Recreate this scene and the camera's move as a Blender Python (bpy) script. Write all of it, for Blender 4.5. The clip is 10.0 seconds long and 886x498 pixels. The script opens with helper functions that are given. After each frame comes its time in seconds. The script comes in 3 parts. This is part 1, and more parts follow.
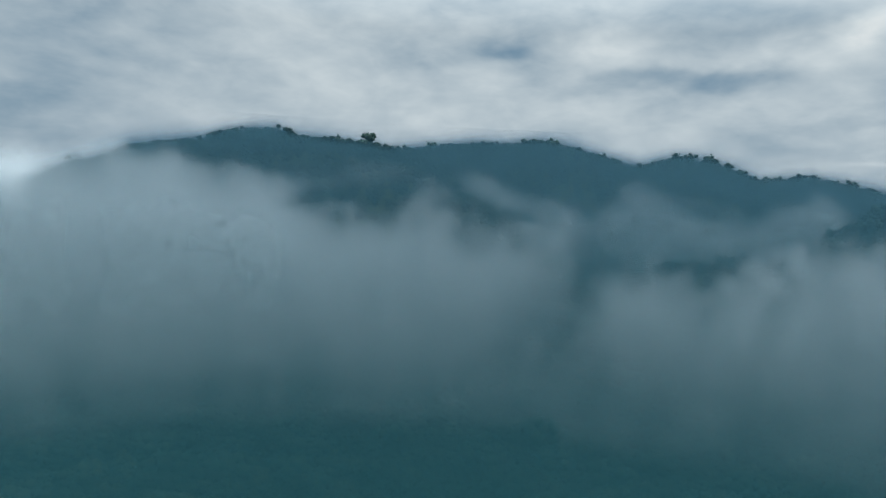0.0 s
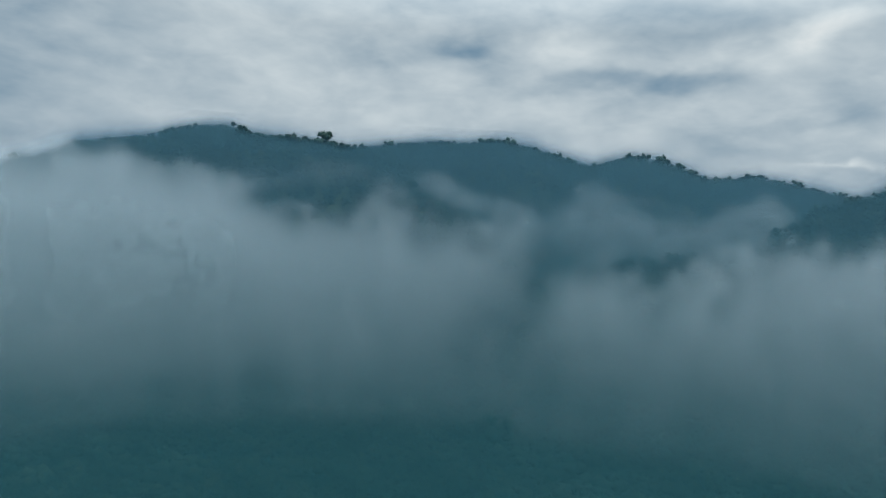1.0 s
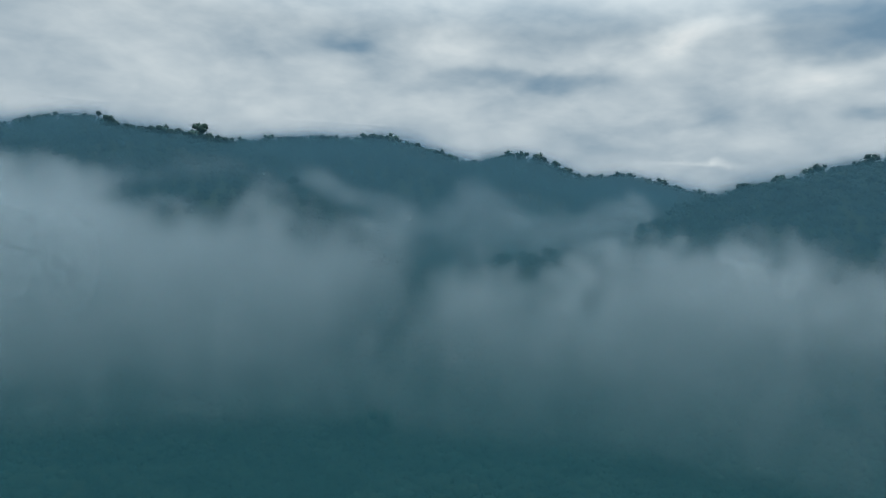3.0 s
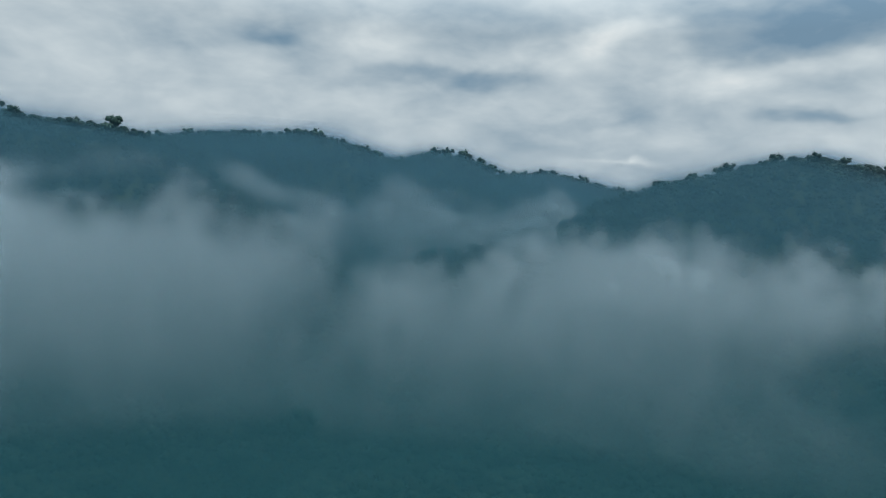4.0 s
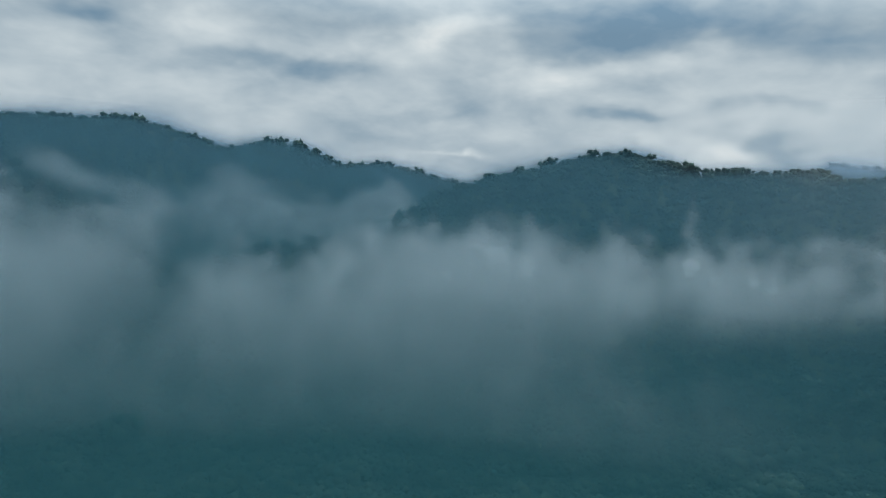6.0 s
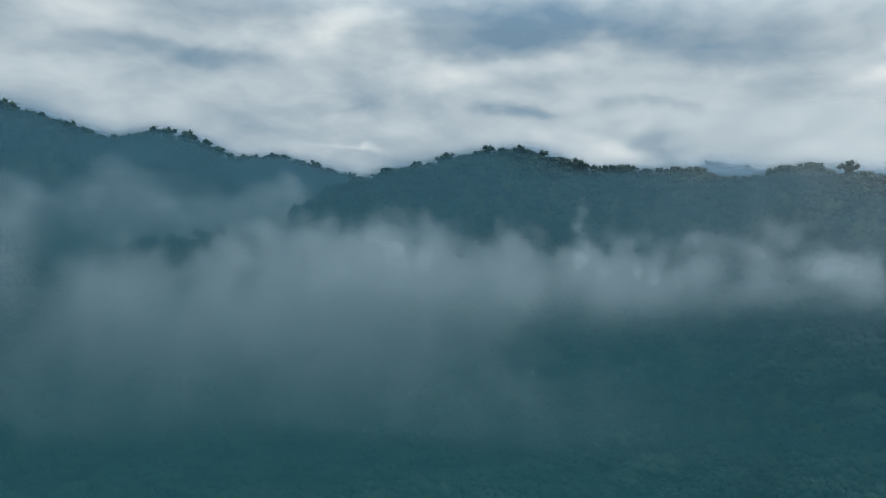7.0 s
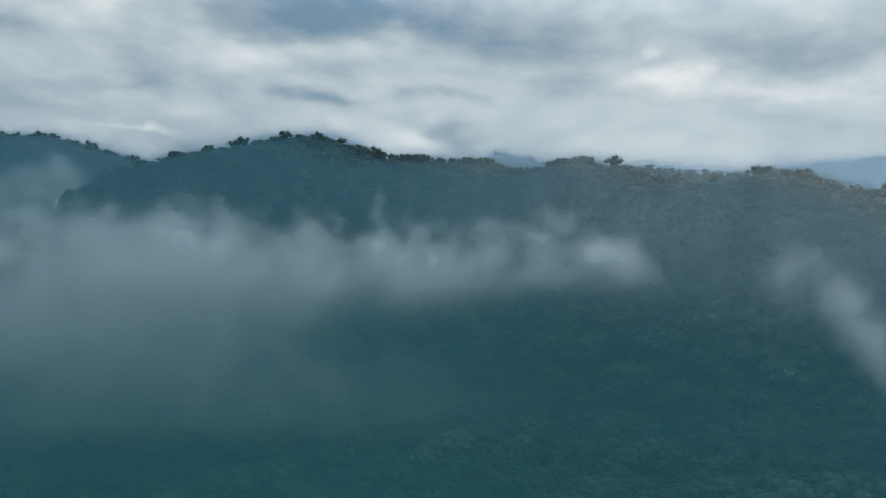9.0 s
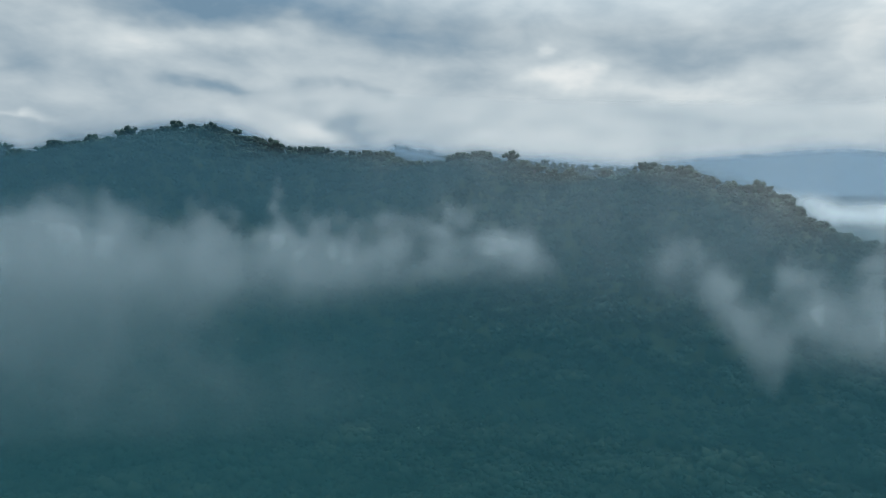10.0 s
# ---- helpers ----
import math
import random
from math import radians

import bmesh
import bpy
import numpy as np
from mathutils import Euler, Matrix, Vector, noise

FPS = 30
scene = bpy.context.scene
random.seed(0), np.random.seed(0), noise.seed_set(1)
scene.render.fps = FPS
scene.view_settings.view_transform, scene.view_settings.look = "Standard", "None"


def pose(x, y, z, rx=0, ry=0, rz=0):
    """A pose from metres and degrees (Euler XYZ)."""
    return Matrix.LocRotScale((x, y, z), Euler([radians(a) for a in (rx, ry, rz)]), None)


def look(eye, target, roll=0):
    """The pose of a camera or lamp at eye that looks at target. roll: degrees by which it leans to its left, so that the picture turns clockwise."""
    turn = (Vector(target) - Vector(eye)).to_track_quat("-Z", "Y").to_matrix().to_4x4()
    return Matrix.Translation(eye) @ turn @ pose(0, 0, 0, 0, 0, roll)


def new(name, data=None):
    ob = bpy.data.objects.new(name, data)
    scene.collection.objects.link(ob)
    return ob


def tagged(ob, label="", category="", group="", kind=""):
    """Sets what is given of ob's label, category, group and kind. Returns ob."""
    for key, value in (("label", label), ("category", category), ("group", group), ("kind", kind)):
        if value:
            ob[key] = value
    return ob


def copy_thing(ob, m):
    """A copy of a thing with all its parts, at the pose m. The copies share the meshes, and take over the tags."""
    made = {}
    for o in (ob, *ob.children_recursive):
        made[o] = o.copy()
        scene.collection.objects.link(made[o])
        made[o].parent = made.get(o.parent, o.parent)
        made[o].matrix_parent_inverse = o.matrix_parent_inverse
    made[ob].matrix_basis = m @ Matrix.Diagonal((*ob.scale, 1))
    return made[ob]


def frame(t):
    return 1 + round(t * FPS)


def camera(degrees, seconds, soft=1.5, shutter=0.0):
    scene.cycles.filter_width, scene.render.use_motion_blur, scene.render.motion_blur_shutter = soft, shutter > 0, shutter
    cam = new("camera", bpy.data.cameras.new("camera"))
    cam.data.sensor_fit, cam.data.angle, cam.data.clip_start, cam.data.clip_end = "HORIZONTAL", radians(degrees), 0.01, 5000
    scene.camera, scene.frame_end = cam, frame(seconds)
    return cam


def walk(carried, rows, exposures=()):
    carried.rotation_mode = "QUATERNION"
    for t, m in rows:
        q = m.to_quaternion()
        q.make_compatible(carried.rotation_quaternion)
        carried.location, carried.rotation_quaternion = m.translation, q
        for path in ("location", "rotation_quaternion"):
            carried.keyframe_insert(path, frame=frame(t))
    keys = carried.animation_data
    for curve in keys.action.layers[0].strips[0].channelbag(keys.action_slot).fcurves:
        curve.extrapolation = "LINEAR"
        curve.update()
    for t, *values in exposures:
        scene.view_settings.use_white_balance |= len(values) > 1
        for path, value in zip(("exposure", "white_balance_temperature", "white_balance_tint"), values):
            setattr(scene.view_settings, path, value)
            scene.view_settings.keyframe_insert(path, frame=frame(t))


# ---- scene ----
cam = camera(64.0, 10.0, soft=1.0)
# seconds, place in metres, turn in degrees
ROWS = [
    (0.0, 0.00, 0.00, 0.00, 87.336, -3.009, 0.000),
    (0.5, 1.34, -0.83, 0.16, 87.389, -3.021, -1.721),
    (1.0, 2.56, -1.64, 0.31, 87.412, -3.011, -3.295),
    (1.5, 3.66, -2.45, 0.47, 87.448, -3.031, -5.100),
    (2.0, 4.64, -3.24, 0.63, 87.476, -3.015, -7.296),
    (2.5, 5.51, -4.02, 0.79, 87.500, -2.999, -9.750),
    (4.0, 7.42, -6.29, 1.27, 87.503, -3.001, -18.375),
    (4.5, 7.83, -7.03, 1.43, 87.486, -2.981, -21.313),
    (5.0, 8.12, -7.75, 1.59, 87.467, -2.973, -24.450),
    (5.5, 8.29, -8.46, 1.76, 87.436, -2.898, -27.680),
    (7.0, 8.10, -10.53, 2.25, 87.353, -2.943, -39.618),
    (7.5, 7.80, -11.19, 2.42, 87.308, -2.976, -43.642),
    (8.0, 7.39, -11.84, 2.59, 87.251, -2.984, -47.687),
    (8.5, 6.86, -12.49, 2.76, 87.200, -3.031, -51.678),
    (9.0, 6.22, -13.12, 2.93, 87.155, -3.093, -55.719),
    (9.5, 5.46, -13.74, 3.10, 87.098, -3.126, -59.722),
    (10.0, 4.58, -14.34, 3.27, 87.040, -3.170, -63.742),
]
walk(cam, [(t, pose(x, y, z, rx, ry, rz)) for t, x, y, z, rx, ry, rz in ROWS])

# ---- world and light: a bright overcast morning ----
scene.cycles.transparent_max_bounces = 64
world = bpy.data.worlds.new("overcast_sky")
scene.world = world
world.use_nodes = True


def node(tree, kind, operation="", attribute_name=""):
    n = tree.nodes.new(kind)
    if operation:
        n.operation = operation
    if attribute_name:
        n.attribute_name = attribute_name
    return n


def maths(tree, op, a, b=None, c=None, clamp=False):
    """A math node; a, b and c are sockets or numbers."""
    n = tree.nodes.new("ShaderNodeMath")
    n.operation, n.use_clamp = op, clamp
    for i, v in enumerate((a, b, c)):
        if v is None:
            continue
        if isinstance(v, (int, float)):
            n.inputs[i].default_value = v
        else:
            tree.links.new(v, n.inputs[i])
    return n.outputs[0]


def span(tree, value, lo, hi, a=0.0, b=1.0, smooth=True):
    n = tree.nodes.new("ShaderNodeMapRange")
    n.interpolation_type = "SMOOTHSTEP" if smooth else "LINEAR"
    tree.links.new(value, n.inputs["Value"])
    for key, v in (("From Min", lo), ("From Max", hi), ("To Min", a), ("To Max", b)):
        n.inputs[key].default_value = v
    return n.outputs["Result"]


def blend(tree, fac, a, b, mode="MIX"):
    n = tree.nodes.new("ShaderNodeMix")
    n.data_type, n.blend_type = "RGBA", mode
    for socket, v in ((n.inputs["Factor"], fac), (n.inputs["A"], a), (n.inputs["B"], b)):
        if isinstance(v, tuple):
            socket.default_value = (*v, 1)
        elif isinstance(v, (int, float)):
            socket.default_value = v
        else:
            tree.links.new(v, socket)
    return [o for o in n.outputs if o.type == "RGBA"][0]


def noise_node(tree, vector, scale, detail=5.0, rough=0.55, distort=0.0):
    n = tree.nodes.new("ShaderNodeTexNoise")
    n.inputs["Scale"].default_value, n.inputs["Detail"].default_value = scale, detail
    n.inputs["Roughness"].default_value, n.inputs["Distortion"].default_value = rough, distort
    if vector is not None:
        tree.links.new(vector, n.inputs["Vector"])
    return n.outputs["Fac"]


SUN_AZ, SUN_EL = 80.0, 48.0
wt = world.node_tree
wt.nodes.clear()
sky = node(wt, "ShaderNodeTexSky")
sky.sky_type, sky.sun_disc = "NISHITA", False
sky.sun_elevation, sky.sun_rotation = radians(SUN_EL), radians(SUN_AZ)
coord = node(wt, "ShaderNodeTexCoord")
split = node(wt, "ShaderNodeSeparateXYZ")
wt.links.new(coord.outputs["Generated"], split.inputs[0])
dx, dy, dz = split.outputs
# bearing and height above the horizon in degrees, stirred so that every cloud has a ragged edge
stir = node(wt, "ShaderNodeTexNoise")
stir.inputs["Scale"].default_value, stir.inputs["Detail"].default_value, stir.inputs["Roughness"].default_value = 8.0, 3.5, 0.5
stirred = node(wt, "ShaderNodeVectorMath", operation="MULTIPLY")
wt.links.new(coord.outputs["Generated"], stirred.inputs[0])
stirred.inputs[1].default_value = (1.0, 1.0, 2.0)
wt.links.new(stirred.outputs[0], stir.inputs["Vector"])
stir_xyz = node(wt, "ShaderNodeSeparateXYZ")
wt.links.new(stir.outputs["Color"], stir_xyz.inputs[0])
true_azimuth = maths(wt, "MULTIPLY", maths(wt, "ARCTAN2", dx, dy), 180 / math.pi)
azimuth = maths(wt, "ADD", true_azimuth, maths(wt, "MULTIPLY", maths(wt, "SUBTRACT", stir_xyz.outputs[0], 0.5), 12.0))
true_altitude = maths(wt, "MULTIPLY", maths(wt, "ARCSINE", dz), 180 / math.pi)
altitude = maths(wt, "ADD", true_altitude, maths(wt, "MULTIPLY", maths(wt, "SUBTRACT", stir_xyz.outputs[1], 0.5), 4.5))
# the cloud deck: flattened billows that crowd together towards the horizon
deck = node(wt, "ShaderNodeCombineXYZ")
wt.links.new(maths(wt, "MULTIPLY", true_azimuth, 0.024), deck.inputs[0])
wt.links.new(maths(wt, "MULTIPLY", true_altitude, 0.050), deck.inputs[1])
big = noise_node(wt, deck.outputs[0], 5.0, 4.0, 0.50, 0.25)
fine = noise_node(wt, deck.outputs[0], 11.0, 4.0, 0.52, 0.3)
brighter_side = maths(wt, "ADD", span(wt, azimuth, 30.0, 75.0, 0.53, 0.575), span(wt, azimuth, -34.0, 2.0, -0.045, 0.0))
cloud = maths(wt, "ADD", brighter_side, maths(wt, "ADD", maths(wt, "MULTIPLY", maths(wt, "SUBTRACT", big, 0.5), 0.36), maths(wt, "MULTIPLY", maths(wt, "SUBTRACT", fine, 0.5), 0.18)))
# thin bright places and thick grey ones: bearing, height, half width, half height, strength
THIN = [(-14.1, 11.5, 6.3, 4.11, 0.03), (0.3, 8.7, 10.7, 1.83, 0.04), (22.7, 12.8, 2.3, 0.64, 0.04), (30.9, 4.9, 0.7, 0.32, 0.09), (32.8, 14.7, 3.3, 0.91, 0.17), (27.7, 12.9, 1.8, 1.0, 0.06), (21.9, 12.3, 4.9, 0.73, 0.07), (42.8, 12.2, 6.3, 0.73, 0.09), (51.3, 14.0, 1.5, 0.91, 0.09), (12.7, 13.2, 2.9, 1.0, 0.06), (30.4, 4.7, 2.3, 0.27, 0.1), (47.3, 6.4, 1.6, 0.64, 0.07), (53.5, 5.5, 2.9, 0.55, 0.08), (35.8, 11.1, 2.1, 0.73, 0.06), (40.0, 11.2, 3.0, 0.82, 0.06), (72.6, 11.0, 2.9, 0.91, 0.16), (81.0, 10.0, 4.9, 0.82, 0.17), (71.3, 13.2, 0.8, 0.32, 0.09), (52.9, 5.5, 2.6, 0.73, 0.08), (94.2, 12.5, 2.0, 3.65, 0.1), (93.9, 6.0, 1.2, 0.32, 0.22), (89.3, 8.9, 4.4, 0.91, 0.05)]
THICK = [(-28.8, 9.6, 9.0, 5.48, 0.05), (4.1, 13.2, 4.0, 0.91, 0.12), (-2.7, 12.4, 3.1, 0.64, 0.06), (13.0, 10.8, 2.6, 1.0, 0.08), (20.4, 11.5, 4.4, 0.82, 0.09), (24.4, 15.7, 8.2, 1.0, 0.06), (-30.1, 4.5, 5.4, 2.05, 0.05), (3.1, 12.7, 3.0, 0.64, 0.07), (10.1, 9.4, 1.3, 0.91, 0.06), (18.4, 11.0, 4.8, 0.64, 0.09), (30.2, 8.4, 3.6, 0.64, 0.07), (39.6, 14.6, 3.9, 1.83, 0.13), (49.0, 15.7, 7.8, 1.83, 0.17), (45.7, 8.5, 2.9, 0.41, 0.08), (56.5, 9.4, 3.1, 0.64, 0.11), (56.9, 5.6, 1.2, 0.73, 0.08), (24.5, 5.7, 6.7, 1.14, 0.05), (47.0, 13.7, 3.3, 0.73, 0.08), (46.0, 8.4, 2.9, 0.5, 0.1), (62.8, 13.9, 8.5, 2.05, 0.12), (83.2, 12.8, 9.5, 1.46, 0.13), (56.9, 5.7, 1.2, 0.82, 0.08), (86.4, 7.1, 8.5, 1.19, 0.08), (32.4, 3.8, 2.3, 0.82, 0.08)]


def cloud_patch(bearing, height, wide, tall, strength):
    """How much one patch changes the deck's thickness; its sides fall off softly."""
    u = maths(wt, "MULTIPLY", maths(wt, "SUBTRACT", azimuth, bearing), 1.0 / wide)
    v = maths(wt, "MULTIPLY", maths(wt, "SUBTRACT", altitude, height), 1.0 / tall)
    q = maths(wt, "ADD", maths(wt, "MULTIPLY", u, u), maths(wt, "MULTIPLY", v, v))
    return maths(wt, "DIVIDE", strength, maths(wt, "ADD", 1.0, maths(wt, "MULTIPLY", q, maths(wt, "ADD", 0.25, maths(wt, "MULTIPLY", q, 0.6)))))


for patch_row in THIN:
    cloud = maths(wt, "ADD", cloud, cloud_patch(*patch_row))
for patch_row in THICK:
    cloud = maths(wt, "SUBTRACT", cloud, cloud_patch(*patch_row))
shade = span(wt, cloud, 0.30, 0.64, smooth=False)
cloud_colour = blend(wt, shade, (0.150, 0.255, 0.350), (0.585, 0.66, 0.695))
cloud_colour = blend(wt, span(wt, cloud, 0.62, 0.78), cloud_colour, (0.80, 0.835, 0.835))
# overcast deck: brighter towards the zenith, bluer and dimmer low down
low = span(wt, dz, 0.0, 0.07)
cloud_colour = blend(wt, low, (0.36, 0.45, 0.52), cloud_colour)
high = span(wt, dz, 0.25, 0.95, 1.0, 4.4, smooth=False)
gain = node(wt, "ShaderNodeVectorMath", operation="SCALE")
wt.links.new(cloud_colour, gain.inputs[0])
wt.links.new(high, gain.inputs["Scale"])
clear, cover = node(wt, "ShaderNodeBackground"), node(wt, "ShaderNodeBackground")
wt.links.new(sky.outputs[0], clear.inputs["Color"])
clear.inputs["Strength"].default_value = 0.10
wt.links.new(gain.outputs[0], cover.inputs["Color"])
cover.inputs["Strength"].default_value = 1.0
both, world_out = node(wt, "ShaderNodeMixShader"), node(wt, "ShaderNodeOutputWorld")
wt.links.new(span(wt, cloud, 0.30, 0.46, 0.92, 1.0), both.inputs[0])
wt.links.new(clear.outputs[0], both.inputs[1])
wt.links.new(cover.outputs[0], both.inputs[2])
wt.links.new(both.outputs[0], world_out.inputs["Surface"])

sun = new("sun", bpy.data.lights.new("sun", "SUN"))
sun.data.energy, sun.data.angle, sun.data.color = 0.9, radians(25), (1.0, 0.985, 0.96)
sun.matrix_world = look((300 * math.sin(radians(SUN_AZ)), 300 * math.cos(radians(SUN_AZ)), 300 * math.tan(radians(SUN_EL))), (0, 0, 0))


# ---- materials ----
def material(name):
    m = bpy.data.materials.new(name)
    m.use_nodes = True
    t = m.node_tree
    return m, t, t.nodes["Principled BSDF"], t.nodes["Material Output"]


def leaf_material(name, dark, mid, pale, per_tree):
    """Foliage: the colour changes from tree to tree and from clump to clump."""
    m, t, skin, out = material(name)
    geo = node(t, "ShaderNodeNewGeometry")
    if per_tree == "object":
        pick = node(t, "ShaderNodeObjectInfo").outputs["Random"]
    else:
        pick = node(t, "ShaderNodeAttribute", attribute_name=per_tree).outputs["Fac"]
    wide = noise_node(t, geo.outputs["Position"], 0.012, 3.0)
    tone = maths(t, "ADD", maths(t, "MULTIPLY", pick, 0.75), maths(t, "MULTIPLY", wide, 0.6))
    colour = blend(t, span(t, tone, 0.2, 0.75), dark, mid)
    colour = blend(t, span(t, tone, 0.8, 1.25), colour, pale)
    leafy = maths(t, "ADD", maths(t, "MULTIPLY", geo.outputs["Random Per Island"], 0.35), 0.82)
    tinted = node(t, "ShaderNodeVectorMath", operation="SCALE")
    t.links.new(colour, tinted.inputs[0])
    t.links.new(leafy, tinted.inputs["Scale"])
    t.links.new(tinted.outputs[0], skin.inputs["Base Color"])
    skin.inputs["Roughness"].default_value = 0.75
    skin.inputs["Specular IOR Level"].default_value = 0.15
    return m


LEAVES = leaf_material("leaves", (0.013, 0.031, 0.025), (0.020, 0.044, 0.034), (0.052, 0.086, 0.060), "tint")
TREE_LEAVES = leaf_material("tree_leaves", (0.013, 0.031, 0.025), (0.020, 0.044, 0.034), (0.052, 0.086, 0.060), "object")

BARK, bt, bskin, _ = material("bark")
bgeo = node(bt, "ShaderNodeNewGeometry")
bt.links.new(blend(bt, noise_node(bt, bgeo.outputs["Position"], 0.8, 6.0, 0.7), (0.07, 0.06, 0.05), (0.18, 0.17, 0.15)), bskin.inputs["Base Color"])
bskin.inputs["Roughness"].default_value = 0.9

SOIL, gt, gskin, _ = material("undergrowth")
ggeo = node(gt, "ShaderNodeNewGeometry")
under = blend(gt, span(gt, noise_node(gt, ggeo.outputs["Position"], 0.03, 6.0, 0.6), 0.35, 0.65), (0.022, 0.036, 0.016), (0.050, 0.070, 0.030))
under = blend(gt, span(gt, noise_node(gt, ggeo.outputs["Position"], 0.25, 8.0, 0.7), 0.45, 0.75), under, (0.075, 0.095, 0.040))
gt.links.new(under, gskin.inputs["Base Color"])
gskin.inputs["Roughness"].default_value = 0.95
gbump = node(gt, "ShaderNodeBump")
gbump.inputs["Strength"].default_value, gbump.inputs["Distance"].default_value = 1.0, 3.0
gt.links.new(noise_node(gt, ggeo.outputs["Position"], 0.18, 8.0, 0.7), gbump.inputs["Height"])
gt.links.new(gbump.outputs[0], gskin.inputs["Normal"])

# mist: soft veils whose opacity is their density ("mist" is the bank's depth, "haze" the clear air's)
MIST, mt, mskin, mout = material("mist")
mt.nodes.remove(mskin)
mgeo = node(mt, "ShaderNodeNewGeometry")
rise = node(mt, "ShaderNodeAttribute", attribute_name="below_top").outputs["Fac"]
thick = node(mt, "ShaderNodeAttribute", attribute_name="thick").outputs["Fac"]
haze = node(mt, "ShaderNodeAttribute", attribute_name="haze").outputs["Fac"]
place = node(mt, "ShaderNodeAttribute", attribute_name="place").outputs["Vector"]
ragged = node(mt, "ShaderNodeAttribute", attribute_name="ragged").outputs["Fac"]
puff = noise_node(mt, place, 0.020, 3.0, 0.5, 0.1)
curl = noise_node(mt, place, 0.052, 5.0, 0.55, 0.15)
patch = noise_node(mt, place, 0.0085, 3.0, 0.5, 0.3)
torn = maths(mt, "ADD", maths(mt, "MULTIPLY", maths(mt, "SUBTRACT", puff, 0.5), 74.0), maths(mt, "MULTIPLY", maths(mt, "SUBTRACT", curl, 0.5), 46.0))
edge_in = maths(mt, "ADD", rise, maths(mt, "MULTIPLY", torn, ragged))
filled = span(mt, edge_in, -16.0, 42.0)
streak = maths(mt, "ADD", maths(mt, "MULTIPLY", patch, 0.30), maths(mt, "ADD", maths(mt, "MULTIPLY", puff, 0.45), maths(mt, "MULTIPLY", curl, 0.25)))
gaps = maths(mt, "ADD", 1.0, maths(mt, "MULTIPLY", ragged, span(mt, streak, 0.36, 0.64, -0.60, 0.60)))
hung = node(mt, "ShaderNodeVectorMath", operation="MULTIPLY")
mt.links.new(place, hung.inputs[0])
hung.inputs[1].default_value = (1.0, 1.0, 0.28)
gaps = maths(mt, "MULTIPLY", gaps, span(mt, noise_node(mt, hung.outputs[0], 0.030, 3.0, 0.5, 0.2), 0.38, 0.62, 0.86, 1.14))
depth = maths(mt, "MULTIPLY", maths(mt, "MULTIPLY", filled, gaps), thick)
mist = maths(mt, "SUBTRACT", 1.0, maths(mt, "EXPONENT", maths(mt, "MULTIPLY", depth, -1.8)))
total = maths(mt, "SUBTRACT", 1.0, maths(mt, "MULTIPLY", maths(mt, "SUBTRACT", 1.0, mist), maths(mt, "SUBTRACT", 1.0, haze)))
share = maths(mt, "DIVIDE", mist, maths(mt, "MAXIMUM", maths(mt, "ADD", mist, haze), 0.0005), clamp=True)
# haze colours carry light: dark shaded valley, dim slopes, lit high and far air
VALLEY_AIR_SHADED, SLOPE_AIR_DIM, HIGH_AIR_LIT = (0.035, 0.143, 0.158), (0.076, 0.180, 0.236), (0.33, 0.48, 0.64)
MIST_COLOUR = (0.90, 0.945, 0.965)
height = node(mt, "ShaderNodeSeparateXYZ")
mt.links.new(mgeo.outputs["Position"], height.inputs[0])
# shade put into the colour by height: darkest low in the valley
air_colour = blend(mt, span(mt, height.outputs[2], -110.0, 50.0), VALLEY_AIR_SHADED, SLOPE_AIR_DIM)
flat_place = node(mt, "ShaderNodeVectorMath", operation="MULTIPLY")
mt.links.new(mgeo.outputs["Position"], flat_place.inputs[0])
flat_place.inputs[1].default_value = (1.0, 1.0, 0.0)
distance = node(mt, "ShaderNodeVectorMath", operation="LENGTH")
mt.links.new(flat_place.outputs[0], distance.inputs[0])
# brightness put into the colour again, for high air and for distant air
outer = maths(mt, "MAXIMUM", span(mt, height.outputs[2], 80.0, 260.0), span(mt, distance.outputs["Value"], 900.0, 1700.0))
air_colour = blend(mt, outer, air_colour, HIGH_AIR_LIT)
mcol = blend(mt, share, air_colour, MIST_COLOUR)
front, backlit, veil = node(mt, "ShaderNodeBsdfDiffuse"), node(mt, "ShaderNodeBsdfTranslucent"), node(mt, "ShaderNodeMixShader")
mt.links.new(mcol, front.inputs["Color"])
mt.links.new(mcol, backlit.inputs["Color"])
veil.inputs[0].default_value = 0.4
mt.links.new(front.outputs[0], veil.inputs[1])
mt.links.new(backlit.outputs[0], veil.inputs[2])
thin, shown = node(mt, "ShaderNodeBsdfTransparent"), node(mt, "ShaderNodeMixShader")
mt.links.new(total, shown.inputs[0])
mt.links.new(thin.outputs[0], shown.inputs[1])
mt.links.new(veil.outputs[0], shown.inputs[2])
mt.links.new(shown.outputs[0], mout.inputs["Surface"])


# ---- the land ----
def lattice(ix, iy, seed):
    h = (ix * 374761393 + iy * 668265263 + seed * 974634777) & 0xFFFFFFFF
    h = ((h ^ (h >> 13)) * 1274126177) & 0xFFFFFFFF
    return ((h ^ (h >> 16)) & 0xFFFF) / 65535.0


